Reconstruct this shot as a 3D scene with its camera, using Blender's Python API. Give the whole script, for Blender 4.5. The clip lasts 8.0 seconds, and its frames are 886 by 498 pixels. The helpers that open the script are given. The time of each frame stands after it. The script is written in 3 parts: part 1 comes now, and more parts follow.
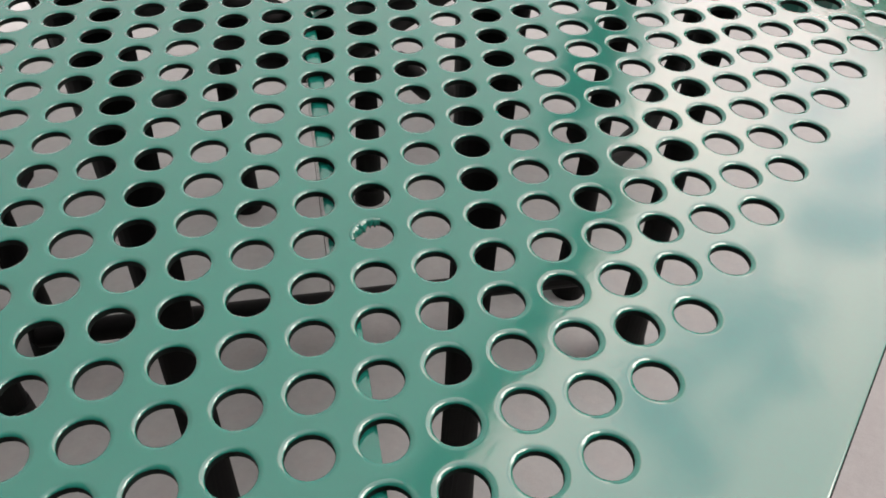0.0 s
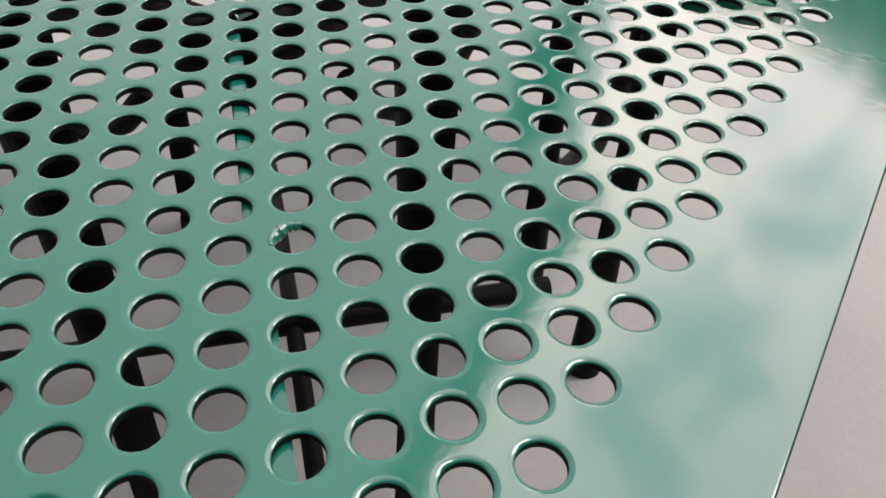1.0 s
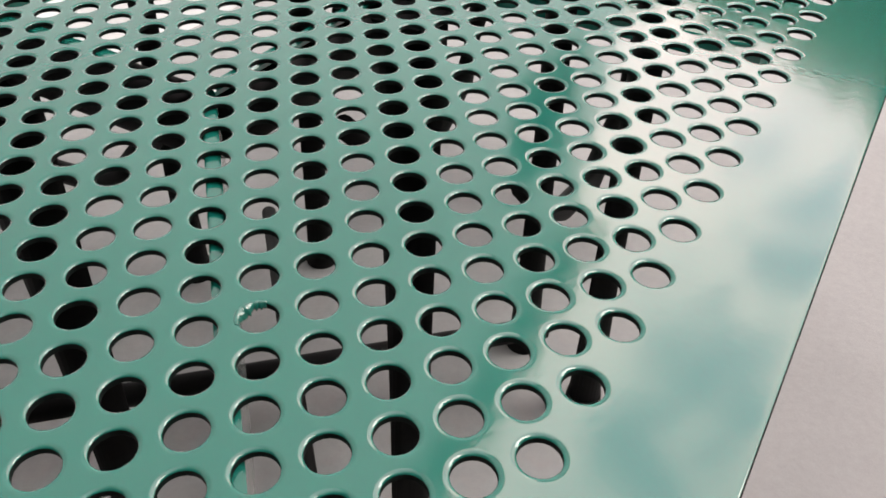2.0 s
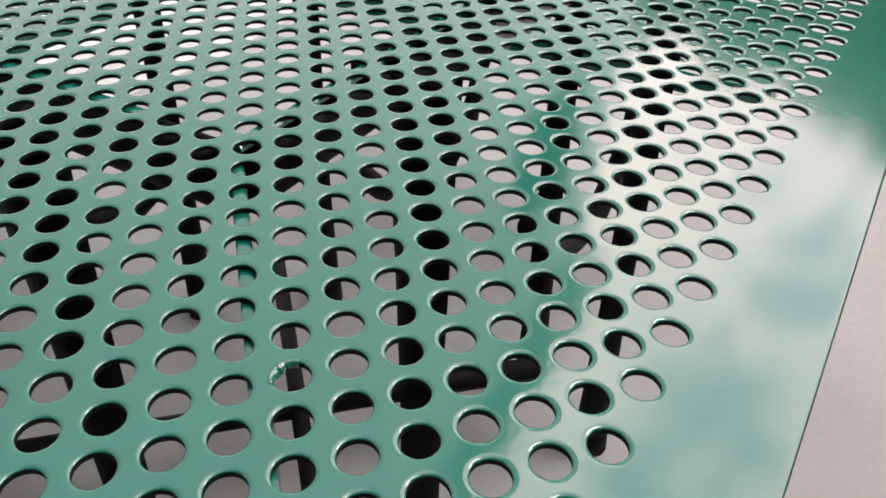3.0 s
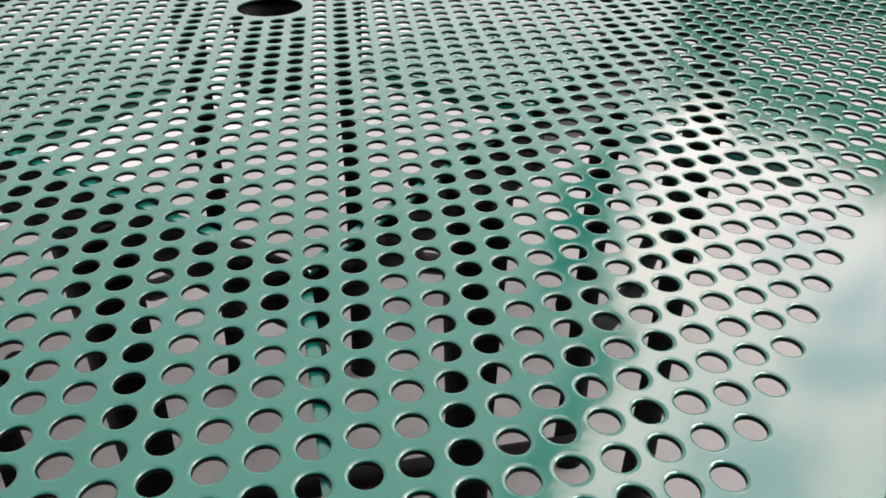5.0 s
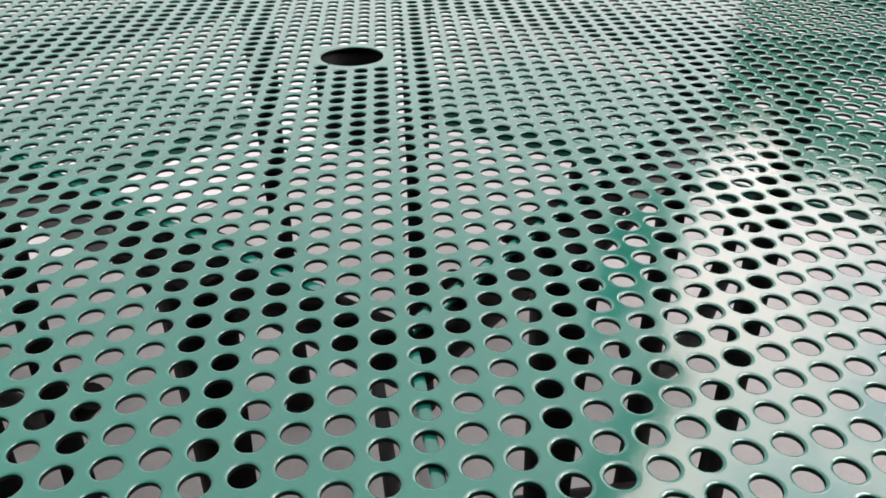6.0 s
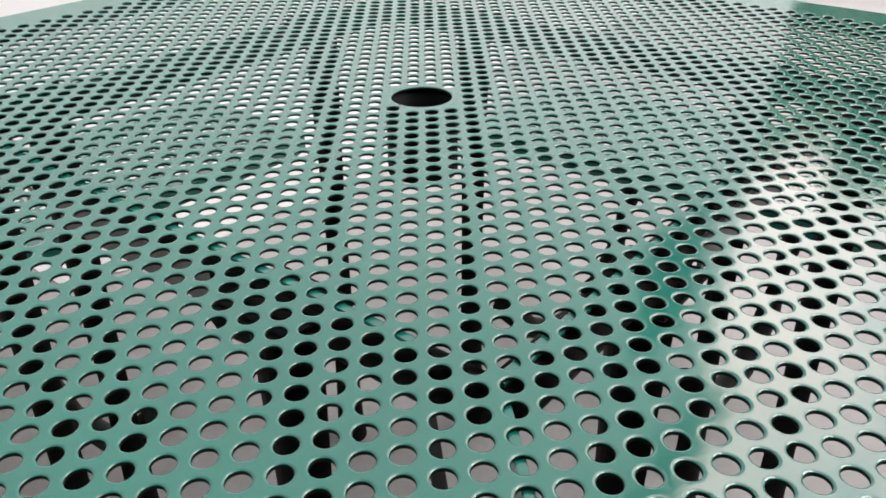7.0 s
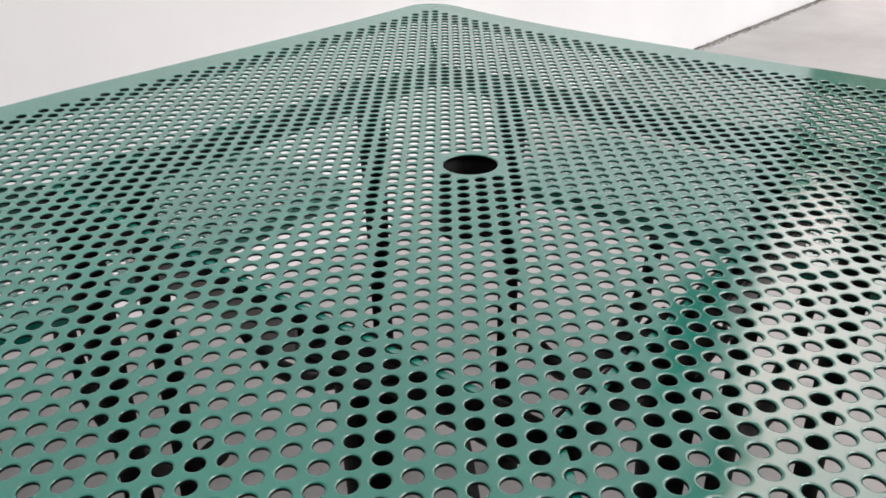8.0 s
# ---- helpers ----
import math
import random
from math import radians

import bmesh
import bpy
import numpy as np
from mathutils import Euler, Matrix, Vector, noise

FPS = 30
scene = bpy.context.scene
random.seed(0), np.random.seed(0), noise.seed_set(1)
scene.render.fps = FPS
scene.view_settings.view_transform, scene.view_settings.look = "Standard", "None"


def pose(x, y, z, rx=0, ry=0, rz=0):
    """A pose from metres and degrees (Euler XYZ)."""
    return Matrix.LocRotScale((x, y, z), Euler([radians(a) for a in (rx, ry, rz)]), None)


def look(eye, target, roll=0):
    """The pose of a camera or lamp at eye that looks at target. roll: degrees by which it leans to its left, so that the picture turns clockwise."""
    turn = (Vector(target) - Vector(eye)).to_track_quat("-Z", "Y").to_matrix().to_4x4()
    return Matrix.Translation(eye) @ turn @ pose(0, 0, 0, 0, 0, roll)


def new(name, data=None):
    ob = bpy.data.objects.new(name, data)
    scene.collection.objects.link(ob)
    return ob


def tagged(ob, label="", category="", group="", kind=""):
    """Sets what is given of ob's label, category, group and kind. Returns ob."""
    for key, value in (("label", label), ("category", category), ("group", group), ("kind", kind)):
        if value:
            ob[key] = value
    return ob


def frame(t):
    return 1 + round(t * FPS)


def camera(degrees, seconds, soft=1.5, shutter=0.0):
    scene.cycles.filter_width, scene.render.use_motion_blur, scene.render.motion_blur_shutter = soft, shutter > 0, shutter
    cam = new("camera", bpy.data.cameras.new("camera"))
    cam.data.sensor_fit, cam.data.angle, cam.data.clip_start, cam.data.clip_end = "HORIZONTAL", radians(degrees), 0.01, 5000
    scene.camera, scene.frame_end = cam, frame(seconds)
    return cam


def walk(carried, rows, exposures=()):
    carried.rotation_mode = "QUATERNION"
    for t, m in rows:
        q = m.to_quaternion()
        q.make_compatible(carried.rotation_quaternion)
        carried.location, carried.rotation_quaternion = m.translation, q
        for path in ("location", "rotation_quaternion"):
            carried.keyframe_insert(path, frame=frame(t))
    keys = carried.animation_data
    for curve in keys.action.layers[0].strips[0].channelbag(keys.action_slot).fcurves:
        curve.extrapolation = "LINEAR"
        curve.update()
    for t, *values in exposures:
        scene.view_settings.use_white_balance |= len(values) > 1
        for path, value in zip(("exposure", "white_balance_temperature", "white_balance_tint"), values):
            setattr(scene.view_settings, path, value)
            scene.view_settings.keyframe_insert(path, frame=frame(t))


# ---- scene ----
cam = camera(56.87, 8.0, soft=1.65)
ROWS = [
    (0.0, -0.5754, -0.5622, 0.9260, 47.935, -1.848, -55.781),
    (0.2, -0.5667, -0.5633, 0.9199, 48.424, -2.223, -56.876),
    (0.4, -0.5628, -0.5625, 0.9145, 48.932, -2.727, -57.899),
    (0.7, -0.5611, -0.5647, 0.9111, 49.061, -2.777, -58.597),
    (1.0, -0.5638, -0.5681, 0.9130, 49.507, -2.440, -58.828),
    (1.5, -0.5605, -0.5733, 0.9188, 50.771, -1.782, -59.154),
    (2.0, -0.5558, -0.5800, 0.9303, 51.813, -1.289, -59.178),
    (3.5, -0.5640, -0.5682, 0.9509, 55.034, -1.216, -58.921),
    (4.0, -0.5633, -0.5646, 0.9628, 55.819, -0.821, -58.603),
    (5.5, -0.5714, -0.5482, 0.9885, 58.997, -0.555, -55.935),
    (6.0, -0.5815, -0.5314, 0.9972, 59.860, -0.008, -54.033),
    (6.5, -0.5957, -0.5196, 1.0093, 60.239, 0.353, -52.476),
    (7.0, -0.6053, -0.5115, 1.0293, 60.647, 0.390, -51.482),
    (7.5, -0.6504, -0.5317, 1.0524, 62.884, 0.530, -50.758),
    (8.0, -0.6715, -0.5299, 1.0872, 63.153, 0.841, -50.012),
]
walk(cam, [(t, pose(x, y, z, rx, ry, rz)) for t, x, y, z, rx, ry, rz in ROWS], exposures=[(0.0, -0.1, 6750, 13), (4.0, -0.06, 6750, 13), (5.5, -0.03, 6600, 14), (7.0, -0.1, 6550, 13), (8.0, -0.36, 6550, 12)])

# ---- light ----
world = bpy.data.worlds.new("sky")
scene.world = world
world.use_nodes = True
wn, wl = world.node_tree.nodes, world.node_tree.links
sky = wn.new("ShaderNodeTexSky")
sky.sky_type, sky.sun_disc = "NISHITA", False
sky.sun_elevation, sky.sun_rotation = radians(48), radians(150)
sky.air_density, sky.dust_density = 1.0, 2.0
cover = wn.new("ShaderNodeTexNoise")      # thin broken cloud
cover.inputs["Scale"].default_value, cover.inputs["Detail"].default_value = 4.2, 5.0
where = wn.new("ShaderNodeTexCoord")
wl.new(where.outputs["Generated"], cover.inputs["Vector"])
fac = wn.new("ShaderNodeMapRange")
fac.inputs["From Min"].default_value, fac.inputs["From Max"].default_value = 0.42, 0.58
fac.inputs["To Min"].default_value, fac.inputs["To Max"].default_value = 0.75, 1.0
wl.new(cover.outputs["Fac"], fac.inputs["Value"])
cloud = wn.new("ShaderNodeMix")
cloud.data_type = "RGBA"
up = wn.new("ShaderNodeSeparateXYZ")
wl.new(where.outputs["Generated"], up.inputs[0])
thin = wn.new("ShaderNodeMapRange")       # cloud thins out overhead
for key, value in (("From Min", 0.66), ("From Max", 0.92), ("To Min", 1.0), ("To Max", 0.87)):
    thin.inputs[key].default_value = value
wl.new(up.outputs["Z"], thin.inputs["Value"])
share = wn.new("ShaderNodeMath")
share.operation = "MULTIPLY"
wl.new(fac.outputs[0], share.inputs[0])
wl.new(thin.outputs[0], share.inputs[1])
gap = None                                # rifts of blue between the clouds
for way in ((0.717, -0.01, 0.697), (0.585, 0.01, 0.811), (0.84, -0.025, 0.545)):
    rift = wn.new("ShaderNodeVectorMath")
    rift.operation = "DOT_PRODUCT"
    rift.inputs[1].default_value = Vector(way).normalized()
    wl.new(where.outputs["Generated"], rift.inputs[0])
    if gap:
        most = wn.new("ShaderNodeMath")
        most.operation = "MAXIMUM"
        wl.new(gap, most.inputs[0])
        wl.new(rift.outputs["Value"], most.inputs[1])
        gap = most.outputs[0]
    else:
        gap = rift.outputs["Value"]
ragged = wn.new("ShaderNodeMath")
ragged.operation = "MULTIPLY_ADD"
ragged.inputs[1].default_value = 0.036
wisp = wn.new("ShaderNodeTexNoise")
wisp.inputs["Scale"].default_value, wisp.inputs["Detail"].default_value, wisp.inputs["Distortion"].default_value = 8.5, 4.0, 0.6
wl.new(where.outputs["Generated"], wisp.inputs["Vector"])
wl.new(wisp.outputs["Fac"], ragged.inputs[0])
wl.new(gap, ragged.inputs[2])
keep = wn.new("ShaderNodeMapRange")
keep.interpolation_type = "SMOOTHSTEP"
for key, value in (("From Min", 1.0105), ("From Max", 1.018), ("To Min", 1.0), ("To Max", 0.28)):
    keep.inputs[key].default_value = value
wl.new(ragged.outputs[0], keep.inputs["Value"])
left = wn.new("ShaderNodeMath")
left.operation = "MULTIPLY"
wl.new(share.outputs[0], left.inputs[0])
wl.new(keep.outputs[0], left.inputs[1])
wl.new(left.outputs[0], cloud.inputs["Factor"])
blue = wn.new("ShaderNodeVectorMath")
blue.operation = "SCALE"
blue.inputs["Scale"].default_value = 3.7
wl.new(sky.outputs[0], blue.inputs[0])
wl.new(blue.outputs[0], cloud.inputs["A"])
SUN_DIR = Vector((0.33, -0.57, 0.75)).normalized()      # veiled sun over the open side of the yard
glow = wn.new("ShaderNodeVectorMath")     # cloud grows brighter towards the veiled sun
glow.operation = "DOT_PRODUCT"
glow.inputs[1].default_value = Vector((0.70, 0.215, 0.68)).normalized()
wl.new(where.outputs["Generated"], glow.inputs[0])
tone = wn.new("ShaderNodeValToRGB")
stops = ((0.0, 0.05, (0.98, 0.98, 1.0)), (0.45, 0.13, (1.0, 0.97, 0.96)), (0.78, 0.36, (1.0, 0.88, 0.85)), (0.92, 0.54, (1.0, 0.79, 0.77)), (0.98, 0.69, (1.0, 0.79, 0.76)))
while len(tone.color_ramp.elements) < len(stops):
    tone.color_ramp.elements.new(0.5)
for e, (at, k, c) in zip(tone.color_ramp.elements, stops):
    e.position, e.color = at, (k * c[0], k * c[1], k * c[2], 1)
wl.new(glow.outputs["Value"], tone.inputs[0])
lit = wn.new("ShaderNodeVectorMath")
lit.operation = "SCALE"
lit.inputs["Scale"].default_value = 76.0
wl.new(tone.outputs[0], lit.inputs[0])
wl.new(lit.outputs[0], cloud.inputs["B"])
wl.new(cloud.outputs["Result"], wn["Background"].inputs[0])
wn["Background"].inputs[1].default_value = 0.12
sun = new("sun", bpy.data.lights.new("sun", "SUN"))
sun.data.energy, sun.data.angle, sun.data.color = 3.7, radians(40), (1.0, 0.985, 0.95)
sun.matrix_world = look(SUN_DIR * 10, (0, 0, 0))


# ---- materials ----
def material(name, rough=0.5, metal=0.0):
    m = bpy.data.materials.new(name)
    m.use_nodes = True
    b = m.node_tree.nodes["Principled BSDF"]
    b.inputs["Roughness"].default_value, b.inputs["Metallic"].default_value = rough, metal
    return m, m.node_tree.nodes, m.node_tree.links, b


def noise_tex(n, l, scale, detail=4.0, rough=0.55, vec=None):
    c = n.new("ShaderNodeTexNoise")
    c.inputs["Scale"].default_value, c.inputs["Detail"].default_value, c.inputs["Roughness"].default_value = scale, detail, rough
    if vec is None:
        tc = n.new("ShaderNodeTexCoord")
        vec = tc.outputs["Object"]
    l.new(vec, c.inputs["Vector"])
    return c


def ramp(n, l, src, stops):
    r = n.new("ShaderNodeValToRGB")
    while len(r.color_ramp.elements) < len(stops):
        r.color_ramp.elements.new(0.5)
    for e, (p, c) in zip(r.color_ramp.elements, stops):
        e.position, e.color = p, (*c, 1)
    l.new(src, r.inputs[0])
    return r


def bump(n, l, src, strength, dist, b):
    k = n.new("ShaderNodeBump")
    k.inputs["Strength"].default_value, k.inputs["Distance"].default_value = strength, dist
    l.new(src, k.inputs["Height"])
    l.new(k.outputs[0], b.inputs["Normal"])
    return k


def green_coat():
    m, n, l, b = material("green_coat", 0.16)
    big = noise_tex(n, l, 6.0, 3.0)
    col = ramp(n, l, big.outputs["Fac"], [(0.3, (0.003, 0.138, 0.103)), (0.7, (0.004, 0.162, 0.120))])
    l.new(col.outputs[0], b.inputs["Base Color"])
    b.inputs["Coat Weight"].default_value, b.inputs["Coat Roughness"].default_value = 1.0, 0.1
    b.inputs["Coat IOR"].default_value = 1.72
    b.inputs["Specular IOR Level"].default_value = 0.1
    b.inputs["Sheen Weight"].default_value, b.inputs["Sheen Roughness"].default_value = 0.36, 0.25      # pale sheen that greys the coat at grazing view
    b.inputs["Sheen Tint"].default_value = (0.9, 0.86, 0.84, 1)
    peel, wave = noise_tex(n, l, 220.0, 2.0), noise_tex(n, l, 38.0, 2.0)
    mix = n.new("ShaderNodeMath")
    mix.operation = "MULTIPLY_ADD"
    l.new(wave.outputs["Fac"], mix.inputs[0])
    mix.inputs[1].default_value = 0.9
    l.new(peel.outputs["Fac"], mix.inputs[2])
    k = bump(n, l, mix.outputs[0], 0.03, 0.0012, b)
    l.new(k.outputs[0], b.inputs["Coat Normal"])
    return m


def concrete():
    m, n, l, b = material("concrete", 0.85)
    big, fine = noise_tex(n, l, 1.7, 6.0), noise_tex(n, l, 60.0, 6.0, 0.7)
    mix = n.new("ShaderNodeMath")
    mix.operation = "MULTIPLY_ADD"
    l.new(fine.outputs["Fac"], mix.inputs[0])
    mix.inputs[1].default_value = 0.4
    l.new(big.outputs["Fac"], mix.inputs[2])
    col = ramp(n, l, mix.outputs[0], [(0.4, (0.243, 0.244, 0.241)), (0.95, (0.357, 0.359, 0.354))])
    l.new(col.outputs[0], b.inputs["Base Color"])
    bump(n, l, fine.outputs["Fac"], 0.3, 0.003, b)
    return m


def white_wall():
    m, n, l, b = material("white_wall_paint", 0.7)
    big, fine = noise_tex(n, l, 1.3, 5.0), noise_tex(n, l, 45.0, 5.0)
    col = ramp(n, l, big.outputs["Fac"], [(0.3, (0.785, 0.795, 0.81)), (0.7, (0.85, 0.86, 0.875))])
    l.new(col.outputs[0], b.inputs["Base Color"])
    bump(n, l, fine.outputs["Fac"], 0.08, 0.003, b)
    return m


def plain(name, low, high, scale, rough, metal=0.0, depth=0.2):
    m, n, l, b = material(name, rough, metal)
    tex = noise_tex(n, l, scale, 5.0)
    col = ramp(n, l, tex.outputs["Fac"], [(0.3, low), (0.7, high)])
    l.new(col.outputs[0], b.inputs["Base Color"])
    bump(n, l, tex.outputs["Fac"], depth, 0.002, b)
    return m


GREEN, CONCRETE, WALL = green_coat(), concrete(), white_wall()
BLOCKER = plain("light_blocker", (0.07, 0.07, 0.068), (0.11, 0.108, 0.104), 4, 0.9)
ROOF = plain("grey_roof_paint", (0.10, 0.10, 0.098), (0.15, 0.149, 0.146), 3, 0.7)
EDGE_SHADE = plain("edge_shade", (0.004, 0.007, 0.006), (0.010, 0.016, 0.014), 300, 0.75)
BLACK = plain("black_coat", (0.0012, 0.0012, 0.0013), (0.0025, 0.0025, 0.0025), 120, 0.6, 0.0, 0.05)
RUBBER = plain("black_rubber", (0.006, 0.006, 0.006), (0.012, 0.012, 0.012), 60, 0.8)
STEEL = plain("dark_grey_coat", (0.15, 0.15, 0.15), (0.2, 0.2, 0.198), 90, 0.55, 0.0, 0.05)
ZINC = plain("zinc", (0.55, 0.55, 0.54), (0.75, 0.75, 0.74), 200, 0.25, 1.0, 0.05)
STONE = plain("grit_stone", (0.13, 0.125, 0.115), (0.30, 0.29, 0.265), 14, 0.9, 0.0, 0.5)
FLOOR_PAINT = plain("white_floor_paint", (0.4, 0.4, 0.4), (0.52, 0.52, 0.52), 5, 0.6)
VENT = plain("dark_vent", (0.006, 0.008, 0.007), (0.014, 0.016, 0.015), 8, 0.7)
for dull in (BLACK, RUBBER, EDGE_SHADE, VENT):
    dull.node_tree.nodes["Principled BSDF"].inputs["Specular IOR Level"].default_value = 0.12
BARK = plain("bark", (0.05, 0.035, 0.025), (0.12, 0.09, 0.07), 30, 0.9, 0.0, 0.6)
LEAF = plain("leaf", (0.07, 0.14, 0.055), (0.14, 0.22, 0.095), 0.35, 0.6)


ln, ll = LEAF.node_tree.nodes, LEAF.node_tree.links       # light shines through thin leaves
thru, both = ln.new("ShaderNodeBsdfTranslucent"), ln.new("ShaderNodeMixShader")
thru.inputs["Color"].default_value = (0.24, 0.34, 0.11, 1)
both.inputs[0].default_value = 0.45
ll.new(ln["Principled BSDF"].outputs[0], both.inputs[1])
ll.new(thru.outputs[0], both.inputs[2])
ll.new(both.outputs[0], ln["Material Output"].inputs["Surface"])


# ---- building blocks ----
def mesh_object(name, verts, faces, mat, smooth=False):
    me = bpy.data.meshes.new(name)
    me.from_pydata(verts, [], faces)
    me.validate()
    me.materials.append(mat)
    if smooth:
        me.shade_smooth()
    return new(name, me)


def part(name, bm, mat, parent, label=""):
    me = bpy.data.meshes.new(name)
    bm.to_mesh(me)
    bm.free()
    me.materials.append(mat)
    ob = new(name, me)
    ob.parent = parent
    return tagged(ob, label) if label else ob


def box(bm, x0, y0, z0, x1, y1, z1, bevel=0.0):
    geo = bmesh.ops.create_cube(bm, size=1.0, matrix=Matrix.Translation(((x0 + x1) / 2, (y0 + y1) / 2, (z0 + z1) / 2)) @ Matrix.Diagonal((x1 - x0, y1 - y0, z1 - z0, 1)))
    if bevel:
        edges = {e for v in geo["verts"] for e in v.link_edges}
        bmesh.ops.bevel(bm, geom=list(edges), offset=bevel, segments=2, affect="EDGES", profile=0.5)
    return bm


def slab(name, x0, y0, z0, x1, y1, z1, mat, label, category):
    bm = box(bmesh.new(), x0, y0, z0, x1, y1, z1)
    ob = part(name, bm, mat, None)
    return tagged(ob, label, category, kind="structure")


# ---- ground and wall ----
TOP = 0.76          # table height


def wall_y(x):
    return 1.475 - 0.033 * x


gm = bmesh.new()
bmesh.ops.create_grid(gm, x_segments=8, y_segments=8, size=400)
me = bpy.data.meshes.new("ground")
gm.to_mesh(me)
gm.free()
me.materials.append(CONCRETE)
tagged(new("ground", me), "smooth grey concrete yard slab under the table", "ground", kind="structure")

# gable end wall of the white building; its profile in x and z
prof = [(-7.8, 0.0), (5.7, 0.0), (5.7, 5.85), (-1.37, 9.87), (-7.8, 5.93)]
vs = [(x, wall_y(x), z) for x, z in prof] + [(x, wall_y(x) + 0.25, z) for x, z in prof]
k = len(prof)
fs = [list(range(k)), list(range(2 * k - 1, k - 1, -1))] + [[i, i + k, (i + 1) % k + k, (i + 1) % k] for i in range(k)]
tagged(mesh_object("wall_north", vs, fs, WALL), "white painted gable wall of a building behind the table", "wall", kind="structure")

# unseen walls added behind and beside the camera to block light, open towards +x
slab("light_blocker_west", -2.7, -4.2, 0, -2.5, 1.53, 8.0, BLOCKER, "unseen dark grey wall added behind the camera to block light", "wall")
slab("light_blocker_south", -2.5, -4.2, 0, 2.2, -4.0, 7.0, BLOCKER, "unseen dark grey wall added beside the camera to block light", "wall")

# roof slopes over the gable
for name, (x0, z0), (x1, z1) in (("roof_east", (5.88, 5.748), (-1.37, 9.87)), ("roof_west", (-8.05, 5.776), (-1.37, 9.87))):
    y0, y1 = wall_y(-1.37) - 0.31, wall_y(-1.37) + 6.0
    prof = [(x0, z0 + 0.004), (x1, z1 + 0.004), (x1, z1 + 0.12), (x0, z0 + 0.12)]
    vr = [(x, y0 - 0.033 * (x + 1.37), z) for x, z in prof] + [(x, y1, z) for x, z in prof]
    fr = [[0, 1, 2, 3], [7, 6, 5, 4]] + [[i, i + 4, (i + 1) % 4 + 4, (i + 1) % 4] for i in range(4)]
    tagged(mesh_object(name, vr, fr, ROOF), "grey painted roof slope with a deep verge over the white gable", "roof", kind="structure")

# ---- perforated table top ----
HALF_X, HALF_Y = 0.612, 0.585
C1, C2 = 0.029126, 0.024332     # cell of the staggered punch pattern
NP, NQ = 38, 44                 # cells across
SAG = (-0.003663, 0.021178, 0.009338, 0.046321, 0.070617, -0.019030)   # the sheet is slightly warped
THICK, HOLE_R, UMBRELLA_R = 0.0026, 0.0064, 0.0305


def sheet_z(x, y):
    return SAG[0] * x * x + SAG[1] * y * y + SAG[2] * x * y + SAG[3] * x ** 3 + SAG[4] * y ** 3 + SAG[5] * x * x * y * y


